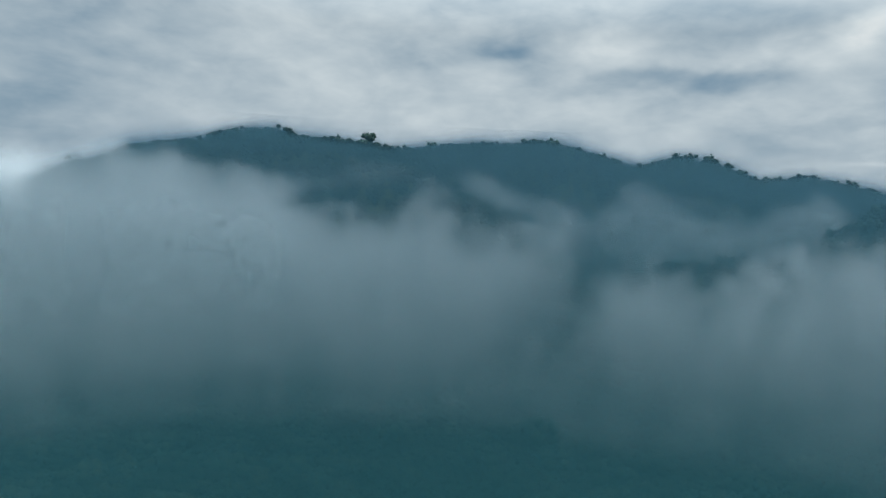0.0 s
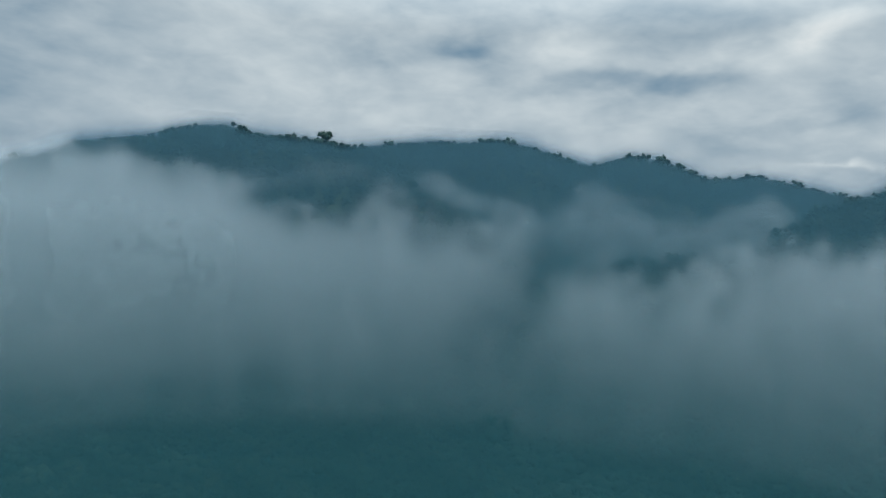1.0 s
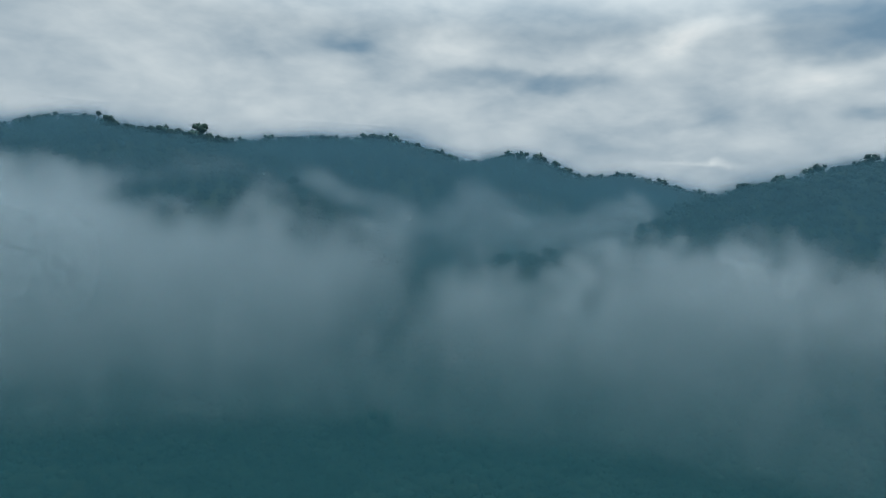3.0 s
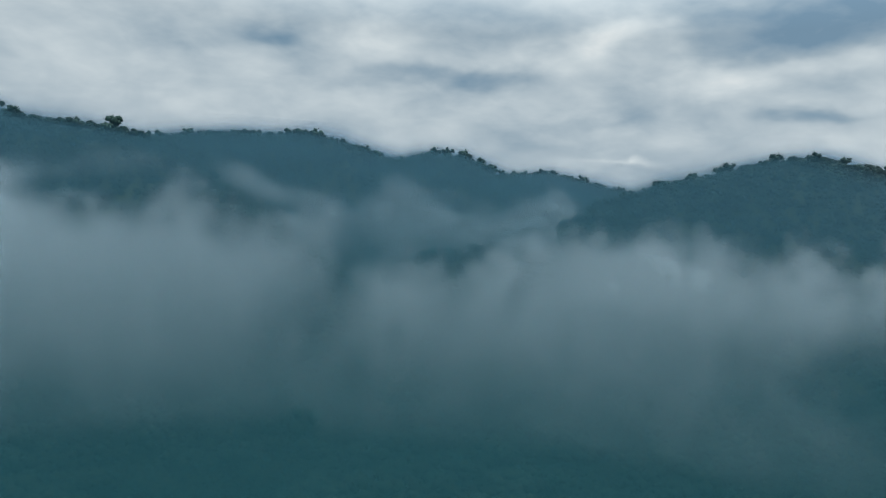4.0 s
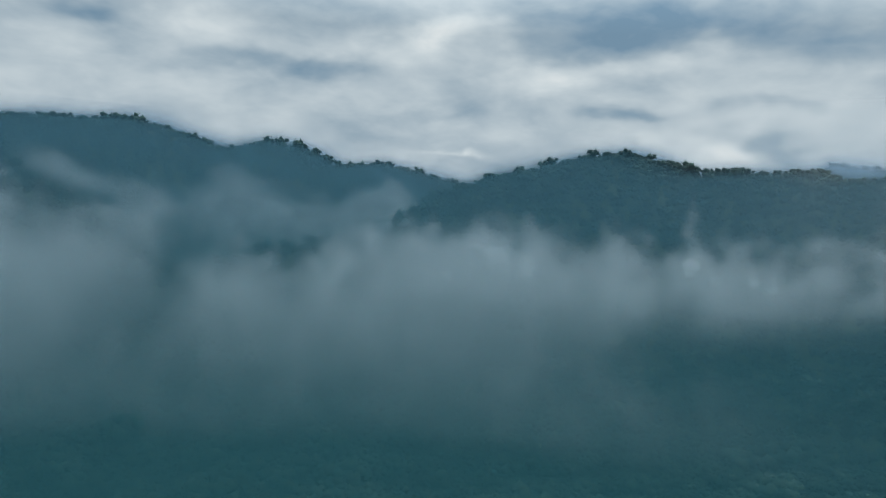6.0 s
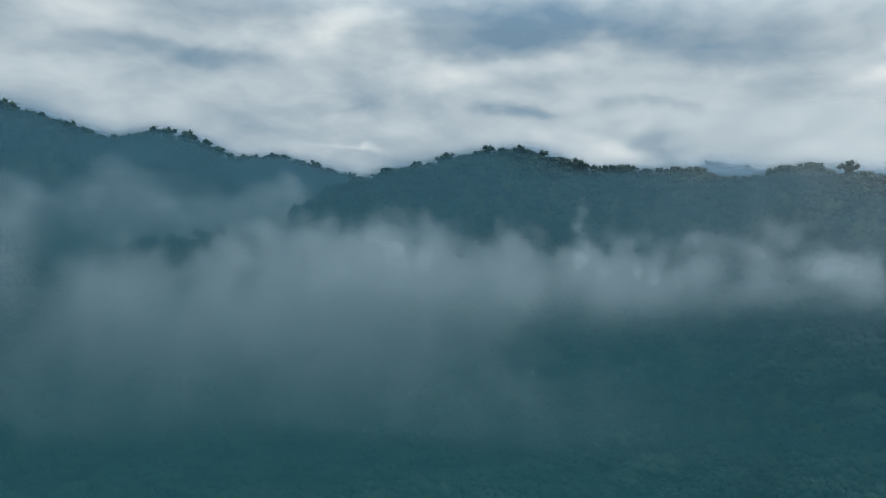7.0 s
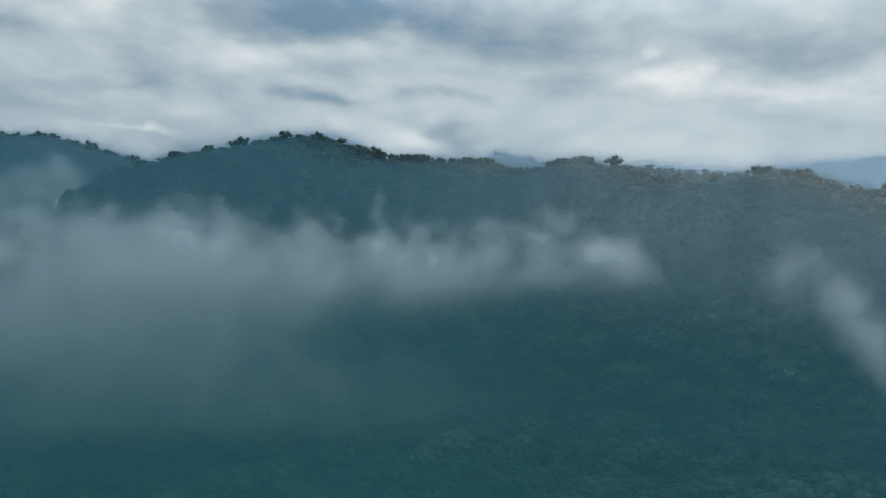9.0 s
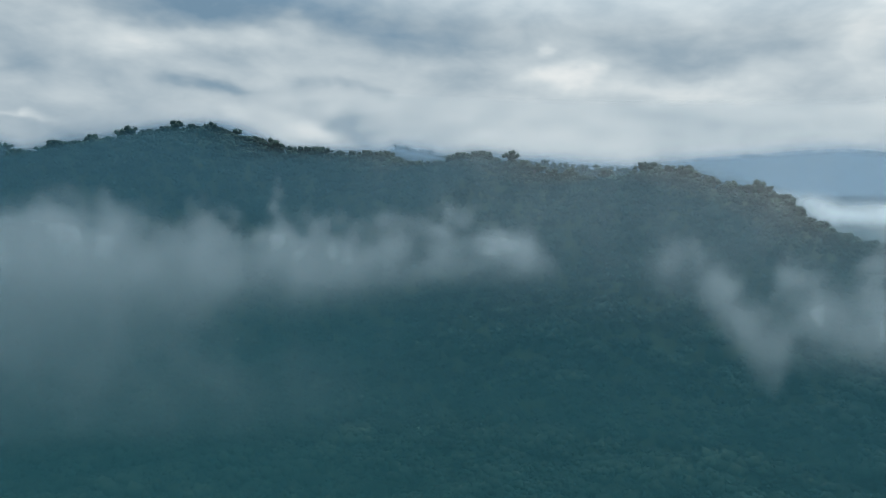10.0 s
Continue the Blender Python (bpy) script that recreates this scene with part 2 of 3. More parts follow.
def rough_field(x, y, size, seed, octaves=4):
    """Smooth value noise about 0, in -1 to 1, with bumps of that size in metres."""
    total, amp, norm = 0.0, 1.0, 0.0
    for k in range(octaves):
        u, v = x / size * 2 ** k + 71.3 * k, y / size * 2 ** k + 13.7 * k
        iu, iv = np.floor(u).astype(np.int64), np.floor(v).astype(np.int64)
        fu, fv = u - iu, v - iv
        fu, fv = fu * fu * (3 - 2 * fu), fv * fv * (3 - 2 * fv)
        a, b = lattice(iu, iv, seed + k), lattice(iu + 1, iv, seed + k)
        c, d = lattice(iu, iv + 1, seed + k), lattice(iu + 1, iv + 1, seed + k)
        total = total + amp * ((a + (b - a) * fu) * (1 - fv) + (c + (d - c) * fu) * fv - 0.5) * 2
        norm += amp
        amp *= 0.5
    return total / norm


FLOOR = -152.0
CANOPY = 11.0
# each ridge: bearing in degrees and crest height of its tree tops; distance by bearing; width in front and behind
RIDGES = {
    "west_hill": dict(crest=[(-59.1, -59), (-37.1, -49), (-27.1, 13), (-23.1, 44), (-21.3, 62), (-19.2, 73), (-16.4, 81), (-14.7, 87), (-13.0, 94), (-11.3, 93), (-8.6, 90), (-6.4, 89), (-4.5, 83), (-1.4, 70), (3.9, 40), (9.7, -18), (17.5, -105)],
        far=[(-60, 760), (-29.1, 860), (-14.5, 900), (19.5, 930)], front=330, back=260),
    "west_rear_hill": dict(crest=[(-59.0, -38), (-39.0, -18), (-32.0, 10), (-29.9, 32), (-27.9, 51), (-25.7, 62), (-23.9, 80), (-21.3, 89), (-19.2, 96), (-17.2, 109), (-15.1, 117), (-13.4, 118), (-12.5, 111), (-9.6, 89), (-3.9, 41), (3.9, -37)],
        far=[(-60, 1060), (4.0, 1060)], front=330, back=260),
    "west_spur": dict(crest=[(-21.2, -56), (-15.4, 11), (-10.3, 55), (-7.6, 59), (-4.9, 57), (-2.2, 47), (0.6, 33), (2.9, 17), (5.2, -7), (7.9, -31), (11.3, -56), (16.6, -96), (22.0, -135)],
        far=[(-21.3, 820), (-0.0, 760), (11.1, 640), (21.9, 540)], front=230, back=150),
    "north_ridge": dict(crest=[(-19.3, 41), (-9.6, 84), (-4.5, 102), (-1.3, 111), (1.8, 119), (4.6, 120), (7.5, 125), (10.1, 118), (12.5, 105), (15.2, 93), (16.8, 103), (18.2, 108), (20.0, 105), (21.8, 93), (23.8, 77), (26.5, 57), (30.7, 30), (37.7, -20), (49.9, -110)],
        far=[(-19.3, 1100), (49.9, 1100)], front=360, back=250),
    "north_shoulder": dict(crest=[(10.1, 41), (18.2, 79), (23.2, 94), (27.2, 105), (30.0, 90), (33.3, 73), (36.3, 61), (41.4, 48), (50.6, 8), (60.9, -62)],
        far=[(10.1, 1400), (60.9, 1400)], front=380, back=300),
    "knoll": dict(crest=[(9.5, -114), (13.3, -66), (15.7, -39), (18.4, -31), (22.5, -23), (25.3, -24), (27.0, -32), (30.5, -73), (34.4, -128)],
        far=[(9.5, 740), (34.4, 740)], front=170, back=120),
    "east_hill": dict(crest=[(24.2, -96), (27.1, -33), (28.6, 5), (30.7, 24), (33.3, 42), (36.1, 57), (38.9, 66), (42.4, 82), (44.5, 87), (46.5, 91), (48.3, 84), (49.7, 77), (51.6, 67), (54.3, 69), (57.0, 71), (60.0, 70), (62.0, 63), (63.5, 59), (65.0, 66), (67.1, 70), (69.7, 65), (72.8, 55), (75.4, 48), (78.0, 50), (81.1, 60), (84.2, 55), (87.8, 45), (90.8, 31), (92.7, 16), (94.5, 1), (99.0, -10), (107.0, -30), (121.0, -60)],
        far=[(24.2, 850), (57.0, 850), (63.0, 815), (66.8, 770), (75.0, 725), (90.1, 710), (120, 690)], front=330, back=260),
    "far_peak": dict(crest=[(49.5, 15), (54.6, 113), (57.0, 162), (58.9, 185), (60.2, 208), (62.6, 198), (65.0, 179), (68.1, 142), (76.0, 54)],
        far=[(49.5, 2200), (76.0, 2200)], front=500, back=500, canopy=17),
    "far_ridge": dict(crest=[(56.9, 18), (62.2, 87), (65.8, 109), (68.4, 124), (72.0, 133), (75.6, 127), (78.6, 124), (80.8, 113), (83.7, 94), (87.6, 59), (95.9, -44)],
        far=[(56.9, 1520), (95.9, 1520)], front=330, back=300, canopy=17),
    "far_low_ridge": dict(crest=[(81.8, 5), (85.9, 56), (88.7, 83), (90.2, 91), (93.0, 104), (96.1, 102), (104.1, 118), (116.1, 58), (132.1, -42)],
        far=[(81.8, 1900), (130, 1900)], front=360, back=300, canopy=17),
    "far_range": dict(crest=[(62.6, 29), (72.5, 147), (77.1, 231), (79.1, 268), (84.0, 305), (87.9, 325), (90.5, 341), (93.3, 350), (95.6, 336), (102.4, 291), (114.4, 331), (130.4, 191), (152.4, 31)],
        far=[(62.6, 3200), (150, 3200)], front=900, back=700, canopy=32),
    "far_northern_range": dict(crest=[(-79.1, 64), (-49.1, 154), (-29.1, 124), (-9.6, 94), (10.6, 110), (31.4, 142), (37.6, 131), (50.1, 157), (62.7, 105)],
        far=[(-80, 3600), (62.7, 3600)], front=900, back=700, canopy=32),
}


def crest_of(name, bearing):
    c = RIDGES[name]
    return np.interp(bearing, *zip(*c["crest"])), np.interp(bearing, *zip(*c["far"]))


def land(x, y):
    """Height of the ground, and for each place whether it lies on a slope that faces the valley."""
    x, y = np.asarray(x, float), np.asarray(y, float)
    r, bearing = np.hypot(x, y), np.degrees(np.arctan2(x, y))
    spurs = rough_field(x, y, 150.0, 5, 4)
    best = FLOOR + 15 * rough_field(x, y, 150.0, 9, 4)
    facing = r < 1000
    for name, c in RIDGES.items():
        top, far = crest_of(name, bearing)
        lo, hi = c["crest"][0][0], c["crest"][-1][0]
        d = r - far
        fall = np.where(d < 0, -d / c["front"], d / c["back"])
        shape = np.where(fall < 1, 0.5 + 0.5 * np.cos(np.pi * np.clip(fall, 0, 1)), 0)
        shape = 0.6 * shape + 0.4 * np.clip(1 - fall, 0, 1)
        ends = np.clip((bearing - lo) / 4, 0, 1) * np.clip((hi - bearing) / 4, 0, 1)
        h = FLOOR - 20 + (top - c.get("canopy", CANOPY) - FLOOR + 20) * shape * ends
        h = h + spurs * 26 * np.clip(fall * 2.2, 0, 1) * np.clip(shape * 3, 0, 1) * c["front"] / 330
        facing = np.where(h > best, d < 55, facing)
        best = np.maximum(best, h)
    return best, facing


def mesh_of(name, verts, faces, mat, smooth=False, fields=()):
    """A mesh from arrays: verts n x 3; faces n x 3 or n x 4; fields: (name, one number a vertex)."""
    me = bpy.data.meshes.new(name)
    verts, faces = np.asarray(verts, np.float32), np.asarray(faces, np.int32)
    k = faces.shape[1]
    me.vertices.add(len(verts))
    me.vertices.foreach_set("co", verts.ravel())
    me.loops.add(faces.size)
    me.loops.foreach_set("vertex_index", faces.ravel())
    me.polygons.add(len(faces))
    me.polygons.foreach_set("loop_start", np.arange(0, faces.size, k, dtype=np.int32))
    me.update(calc_edges=True)
    me.polygons.foreach_set("use_smooth", np.full(len(faces), smooth))
    for label, values in fields:
        me.attributes.new(label, "FLOAT", "POINT").data.foreach_set("value", np.asarray(values, np.float32))
    me.materials.append(mat)
    return me


def grid_faces(rows, cols):
    a = (np.arange(rows - 1)[:, None] * cols + np.arange(cols - 1)[None, :]).ravel()
    return np.stack([a, a + 1, a + cols + 1, a + cols], 1)


# the ground: one sheet out to the horizon, finest in the valley
bearings = np.concatenate([np.arange(-180, -60, 4.0), np.arange(-60, 125, 0.5), np.arange(125, 181, 4.0)])
if bearings[-1] < 180:
    bearings = np.append(bearings, 180.0)
rings = np.concatenate([[0.1], np.arange(20, 1500, 11.0), np.arange(1500, 4900, 45.0)])
BB, RR = np.meshgrid(np.radians(bearings), rings)
gx, gy = RR * np.sin(BB) - 20, RR * np.cos(BB) - 40
gz, _ = land(gx, gy)
ground = new("ground", mesh_of("ground", np.stack([gx, gy, gz], -1).reshape(-1, 3), grid_faces(len(rings), len(bearings))[:, ::-1], SOIL, smooth=True))
tagged(ground, "dark green overgrown valley floor and forested hillsides", "ground", kind="structure")


# ---- trees ----
def blob(centre, size, rng, fine=False):
    """One rounded clump of a crown, uneven."""
    if fine:
        bm = bmesh.new()
        bmesh.ops.create_icosphere(bm, subdivisions=1, radius=1.0)
        v = np.array([p.co[:] for p in bm.verts])
        f = np.array([[p.index for p in q.verts] for q in bm.faces])
        bm.free()
    else:
        v = np.array([(1, 0, 0), (-1, 0, 0), (0, 1, 0), (0, -1, 0), (0, 0, 1), (0, 0, -1)], float)
        f = np.array([(0, 2, 4), (2, 1, 4), (1, 3, 4), (3, 0, 4), (2, 0, 5), (1, 2, 5), (3, 1, 5), (0, 3, 5)])
    turn = np.array(Euler(rng.uniform(0, 6.28, 3)).to_matrix())
    v = (v * rng.uniform(0.75, 1.15, (len(v), 1))) @ turn.T
    return v * size + centre, f


def sprays(centre, size, count, leaf, rng):
    """Leafy sprays standing out round a clump: folded triangles in pairs."""
    d = rng.normal(size=(count, 3))
    d[:, 2] = np.abs(d[:, 2]) * 0.9 - 0.25
    d /= np.linalg.norm(d, axis=1)[:, None]
    p = centre + d * size * rng.uniform(0.85, 1.25, (count, 1))
    a = rng.normal(size=(count, 3))
    a -= (a * d).sum(1)[:, None] * d * 0.6
    a /= np.linalg.norm(a, axis=1)[:, None]
    b = np.cross(d, a)
    s = leaf * rng.uniform(0.6, 1.3, (count, 1))
    v = np.stack([p - a * s, p - b * s * 0.6 + d * s * 0.2, p + a * s + d * s * 0.3, p + b * s * 0.6 - d * s * 0.1], 1).reshape(-1, 3)
    i = np.arange(count)[:, None] * 4
    return v, np.concatenate([i + [0, 1, 2], i + [0, 2, 3]])


def tube(points, radii, sides):
    """A tapered limb through the points."""
    vs, fs = [], []
    for p, r in zip(points, radii):
        for k in range(sides):
            vs.append((p[0] + r * math.cos(6.283 * k / sides), p[1] + r * math.sin(6.283 * k / sides), p[2]))
    for i in range(len(points) - 1):
        for k in range(sides):
            a, b = i * sides + k, i * sides + (k + 1) % sides
            fs += [(a, b, b + sides), (a, b + sides, a + sides)]
    return np.array(vs), np.array(fs)


def joined(pieces):
    vs, fs, n = [], [], 0
    for v, f in pieces:
        vs.append(v)
        fs.append(np.asarray(f) + n)
        n += len(v)
    return np.concatenate(vs), np.concatenate(fs)


def crown_pieces(rng, wide, tall, base, lobes, per_lobe, leaf, fine, flat=0.0):
    """A domed crown: a core, clumps all over the dome and sprays of leaves on each. flat: 0 domed, 1 like an umbrella."""
    out, centres = [], []
    v, f = blob(np.zeros(3), 1.0, rng, fine)
    out.append((v * (wide * 0.37, wide * 0.37, tall * (0.36 - 0.12 * flat)) + (0, 0, base + tall * (0.50 + 0.12 * flat)), f))
    for k in range(lobes):
        up_k = 1.0 - (k + 0.5) / lobes * (1.30 - 0.25 * flat)
        a = 6.283 * (k * 0.618 + rng.uniform(-0.06, 0.06))
        q = math.sqrt(max(0.0, 1 - up_k * up_k)) * wide * 0.36 * rng.uniform(0.82, 1.18)
        h = base + tall * (0.45 + 0.15 * flat + (0.37 - 0.15 * flat) * up_k * rng.uniform(0.85, 1.15))
        s = wide * rng.uniform(0.12, 0.19) * (1.25 if lobes < 9 else 1.0)
        c = np.array([q * math.cos(a), q * math.sin(a), h])
        centres.append(c)
        v, f = blob(np.zeros(3), s, rng)
        v[:, 2] *= 0.8 - 0.2 * flat
        out.append((v + c, f))
        v, f = sprays(np.zeros(3), s, per_lobe, leaf, rng)
        v[:, 2] *= 0.85 - 0.2 * flat
        out.append((v + c, f))
    return joined(out), centres


rng = np.random.default_rng(7)
# templates of the massed forest: one metre units of crown are scaled later
SHAPES = []
for k in range(10):
    wide, tall = 10.5 + 5 * rng.random(), 7.0 + 4 * rng.random()
    (cv, cf), _ = crown_pieces(rng, wide, tall, 1.5 + 2.5 * rng.random(), 6, 4, 0.85, False, 0.4 * (k % 3 == 0))
    low = blob(np.zeros(3), 1.0, rng)
    cv, cf = joined([(cv, cf), (low[0] * (wide * 0.36, wide * 0.36, 5.0) + (0, 0, 2.0), low[1])])
    SHAPES.append((cv, cf))
NEAR_SHAPES = []
for k in range(8):
    wide, tall = 10.0 + 5 * rng.random(), 7.0 + 3.5 * rng.random()
    (cv, cf), _ = crown_pieces(rng, wide, tall, 1.5 + 3.0 * rng.random(), 8, 9, 0.7, False, 0.5 * (k % 3 == 0))
    low = blob(np.zeros(3), 1.0, rng)
    NEAR_SHAPES.append(joined([(cv, cf), (low[0] * (wide * 0.36, wide * 0.36, 5.0) + (0, 0, 2.0), low[1])]))
FAR_SHAPES = []
for k in range(6):
    (cv, cf), _ = crown_pieces(rng, 11 + 3 * rng.random(), 7.5, 2.0, 4, 2, 1.2, False)
    low = blob(np.zeros(3), 1.0, rng)
    cv, cf = joined([(cv, cf), (low[0] * (5.0, 5.0, 5.0) + (0, 0, 2.0), low[1])])
    FAR_SHAPES.append((cv, cf))


def forest(name, xs, ys, zs, sizes, label, shapes):
    """A stretch of closed forest, as one mesh of many crowns."""
    vs, fs, tint, n = [], [], [], 0
    kinds = rng.integers(0, len(shapes), len(xs))
    for x, y, z, s, k in zip(xs, ys, zs, sizes, kinds):
        v, f = shapes[k]
        a = rng.uniform(0, 6.283)
        ca, sa = math.cos(a) * s, math.sin(a) * s
        w = np.empty_like(v)
        w[:, 0] = v[:, 0] * ca - v[:, 1] * sa + x
        w[:, 1] = v[:, 0] * sa + v[:, 1] * ca + y
        w[:, 2] = v[:, 2] * s * rng.uniform(0.8, 1.25) + z - 1.0
        vs.append(w)
        fs.append(f + n)
        tint.append(np.full(len(v), rng.random()))
        n += len(v)
    ob = new(name, mesh_of(name, np.concatenate(vs), np.concatenate(fs), LEAVES, smooth=True, fields=[("tint", np.concatenate(tint))]))
    return tagged(ob, label, "forest", kind="stuff")


def scatter(r0, r1, b0, b1, step):
    """Places on a loose grid inside a ring sector, on the slopes that face the valley."""
    g = np.arange(-r1, r1, step)
    x, y = np.meshgrid(g, g)
    x, y = (x + rng.uniform(-0.45, 0.45, x.shape) * step).ravel(), (y + rng.uniform(-0.45, 0.45, y.shape) * step).ravel()
    r, b = np.hypot(x, y), np.degrees(np.arctan2(x, y))
    keep = (r > r0) & (r < r1) & (b > b0) & (b < b1)
    x, y = x[keep], y[keep]
    z, facing = land(x, y)
    return x[facing], y[facing], z[facing]


for name, r0, r1, b0, b1, step, size, label in (
        ("forest", 270, 620, -42, 108, 10.5, 1.25, "dense dark green rainforest canopy on the valley floor"),
        ("forest", 620, 980, -42, 108, 9.5, 1.05, "dense dark green rainforest canopy of rounded crowns"),
        ("forest", 980, 1500, -40, 105, 10.5, 1.15, "rainforest canopy on the hazy ridge behind the valley"),
        ("forest", 1500, 2300, 45, 112, 15.0, 1.3, "hazy blue-green forest on far ridges"),
        ("forest", 2300, 3700, 56, 112, 24.0, 1.9, "hazy blue forest on the far mountain range")):
    fx, fy, fz = scatter(r0, r1, b0, b1, step)
    if r0 > 2000:
        # only the crown line of the far range stands out
        crown_line = np.abs(np.hypot(fx, fy) - 3200) < 70
        fx, fy, fz = fx[crown_line], fy[crown_line], fz[crown_line]
    forest(name, fx, fy, fz, size * rng.choice([0.6, 0.75, 0.9, 1.05, 1.3, 1.55], len(fx), p=[0.16, 0.24, 0.26, 0.2, 0.1, 0.04]), label, NEAR_SHAPES if r1 < 700 else SHAPES if r1 < 1000 else FAR_SHAPES)


def make_tree(wide, tall, trunk, flat, seed):
    """A single tall tree: trunk, limbs and crown. Its foot is at the origin."""
    r = np.random.default_rng(seed)
    (cv, cf), centres = crown_pieces(r, wide, tall, trunk, 18, 24, 0.62, True, flat)
    lean = r.uniform(-0.5, 0.5, 2)
    top = np.array([lean[0], lean[1], trunk + tall * 0.4])
    stem = tube([(0, 0, -3), (0.1, 0, 0.5), (lean[0] * 0.5, lean[1] * 0.5, trunk * 0.6), top], [0.6, 0.48, 0.36, 0.2], 7)
    limbs = []
    for c in centres[::3]:
        start = np.array([lean[0] * 0.7, lean[1] * 0.7, trunk * r.uniform(0.75, 1.0)])
        limbs.append(tube([start, start * 0.45 + c * 0.55 + (0, 0, 0.4), c], [0.22, 0.15, 0.07], 5))
    thing = new("tree")
    for part_name, (v, f), mat in (("trunk", joined([stem] + limbs), BARK), ("crown", (cv, cf), TREE_LEAVES)):
        new(part_name, mesh_of(part_name, v, f, mat)).parent = thing
    return thing


KINDS = [
    ("rainforest tree with a rounded dark crown", 11.0, 10.0, 4.0, 0.0),
    ("rainforest tree with a flat umbrella crown", 13.5, 7.5, 9.0, 0.9),
    ("slender rainforest tree with a small crown", 7.0, 8.0, 8.0, 0.1),
    ("broad rainforest tree with a billowing crown", 14.5, 11.0, 4.0, 0.1),
    ("rainforest tree with an uneven layered crown", 10.0, 11.0, 5.0, 0.3),
    ("rainforest tree with a high domed crown", 12.0, 9.0, 6.5, 0.3),
]
MODELS = [make_tree(w, h, tr, fl, 40 + i) for i, (_, w, h, tr, fl) in enumerate(KINDS)]
used = [False] * len(MODELS)


def plant(x, y, z, scale, where, group, kind=-1):
    k = kind if kind >= 0 else int(rng.choice(len(KINDS), p=[0.30, 0.06, 0.12, 0.18, 0.18, 0.16]))
    m = pose(x, y, z, 0, 0, rng.uniform(0, 360))
    m = m @ Matrix.Diagonal((scale, scale, scale * rng.uniform(0.9, 1.15), 1))
    if used[k]:
        made = copy_thing(MODELS[k], Matrix())
    else:
        made, used[k] = MODELS[k], True
    made.matrix_basis = m
    tagged(made, KINDS[k][0] + " " + where, "tree", group, "")


def crest_trees(ridge, b0, b1, step, scale, where):
    """A closed row of crowns along a crest, some standing above the others."""
    bearing = b0
    while bearing < b1:
        _, far = crest_of(ridge, bearing)
        r = float(far) + rng.uniform(-16, 2)
        x, y = r * math.sin(radians(bearing)), r * math.cos(radians(bearing))
        size = scale * rng.choice([0.55, 0.65, 0.8, 0.95])
        z = float(land([x], [y])[0][0]) - size * rng.choice([4.5, 3.5, 2.8, 2.0, 1.4])
        plant(x, y, z, size, where, "trees along the crests")
        bearing += math.degrees(step * rng.uniform(0.45, 1.6) / r)


def standing_out(bearing, r, size, kind, where):
    """One tree that rises above its neighbours, with its trunk in sight."""
    x, y = r * math.sin(radians(bearing)), r * math.cos(radians(bearing))
    plant(x, y, float(land([x], [y])[0][0]) - 3.5, size * 0.78, where, "trees along the crests", kind)


crest_trees("east_hill", 29.3, 60.6, 9, 1.0, "on the hill's crest")
crest_trees("east_hill", 60.6, 95.9, 10, 1.0, "on the long ridge")
crest_trees("west_hill", -21.3, -2.9, 11, 1.0, "on the misty hilltop")
crest_trees("west_rear_hill", -27.1, -12.5, 13, 1.1, "on a hazy hilltop")
crest_trees("north_ridge", -3.9, 24.8, 11, 1.0, "on a forested ridge")
crest_trees("north_shoulder", 24.2, 38.3, 20, 1.0, "on a hazy shoulder")
crest_trees("knoll", 15.2, 27.7, 13, 1.0, "on the misty knoll")
for bearing, size, kind in ((42.6, 0.85, 5), (43.3, 0.9, 2), (44.2, 0.85, 2), (45.2, 0.8, 5), (47.7, 0.85, 1), (48.2, 0.9, 5), (49.4, 1.05, 5)):
    standing_out(bearing, 843, size, kind, "on the hill's crest")
for bearing, size, kind in ((73.3, 0.95, 3), (81.8, 1.0, 5), (82.8, 0.7, 1), (93.8, 0.9, 4)):
    standing_out(bearing, float(crest_of("east_hill", bearing)[1]) - 4, size, kind, "on the long ridge")
for bearing, size, kind in ((0.7, 0.9, 1), (2.1, 0.9, 1), (7.2, 0.85, 5)):
    standing_out(bearing, 1095, size, kind, "on a forested ridge")
standing_out(20.3, 736, 1.15, 4, "on the misty knoll")
for k in range(90):
    bearing, r = rng.uniform(30, 104), rng.uniform(320, 640)
    x, y = r * math.sin(radians(bearing)), r * math.cos(radians(bearing))
    plant(x, y, float(land([x], [y])[0][0]) - 2.0, rng.uniform(0.9, 1.2), "above the valley forest", "tall trees of the valley")


# ---- mist and haze: nested veils of air through the valley ----
AIR = 0.0034       # how fast the valley's air thickens with distance, per metre
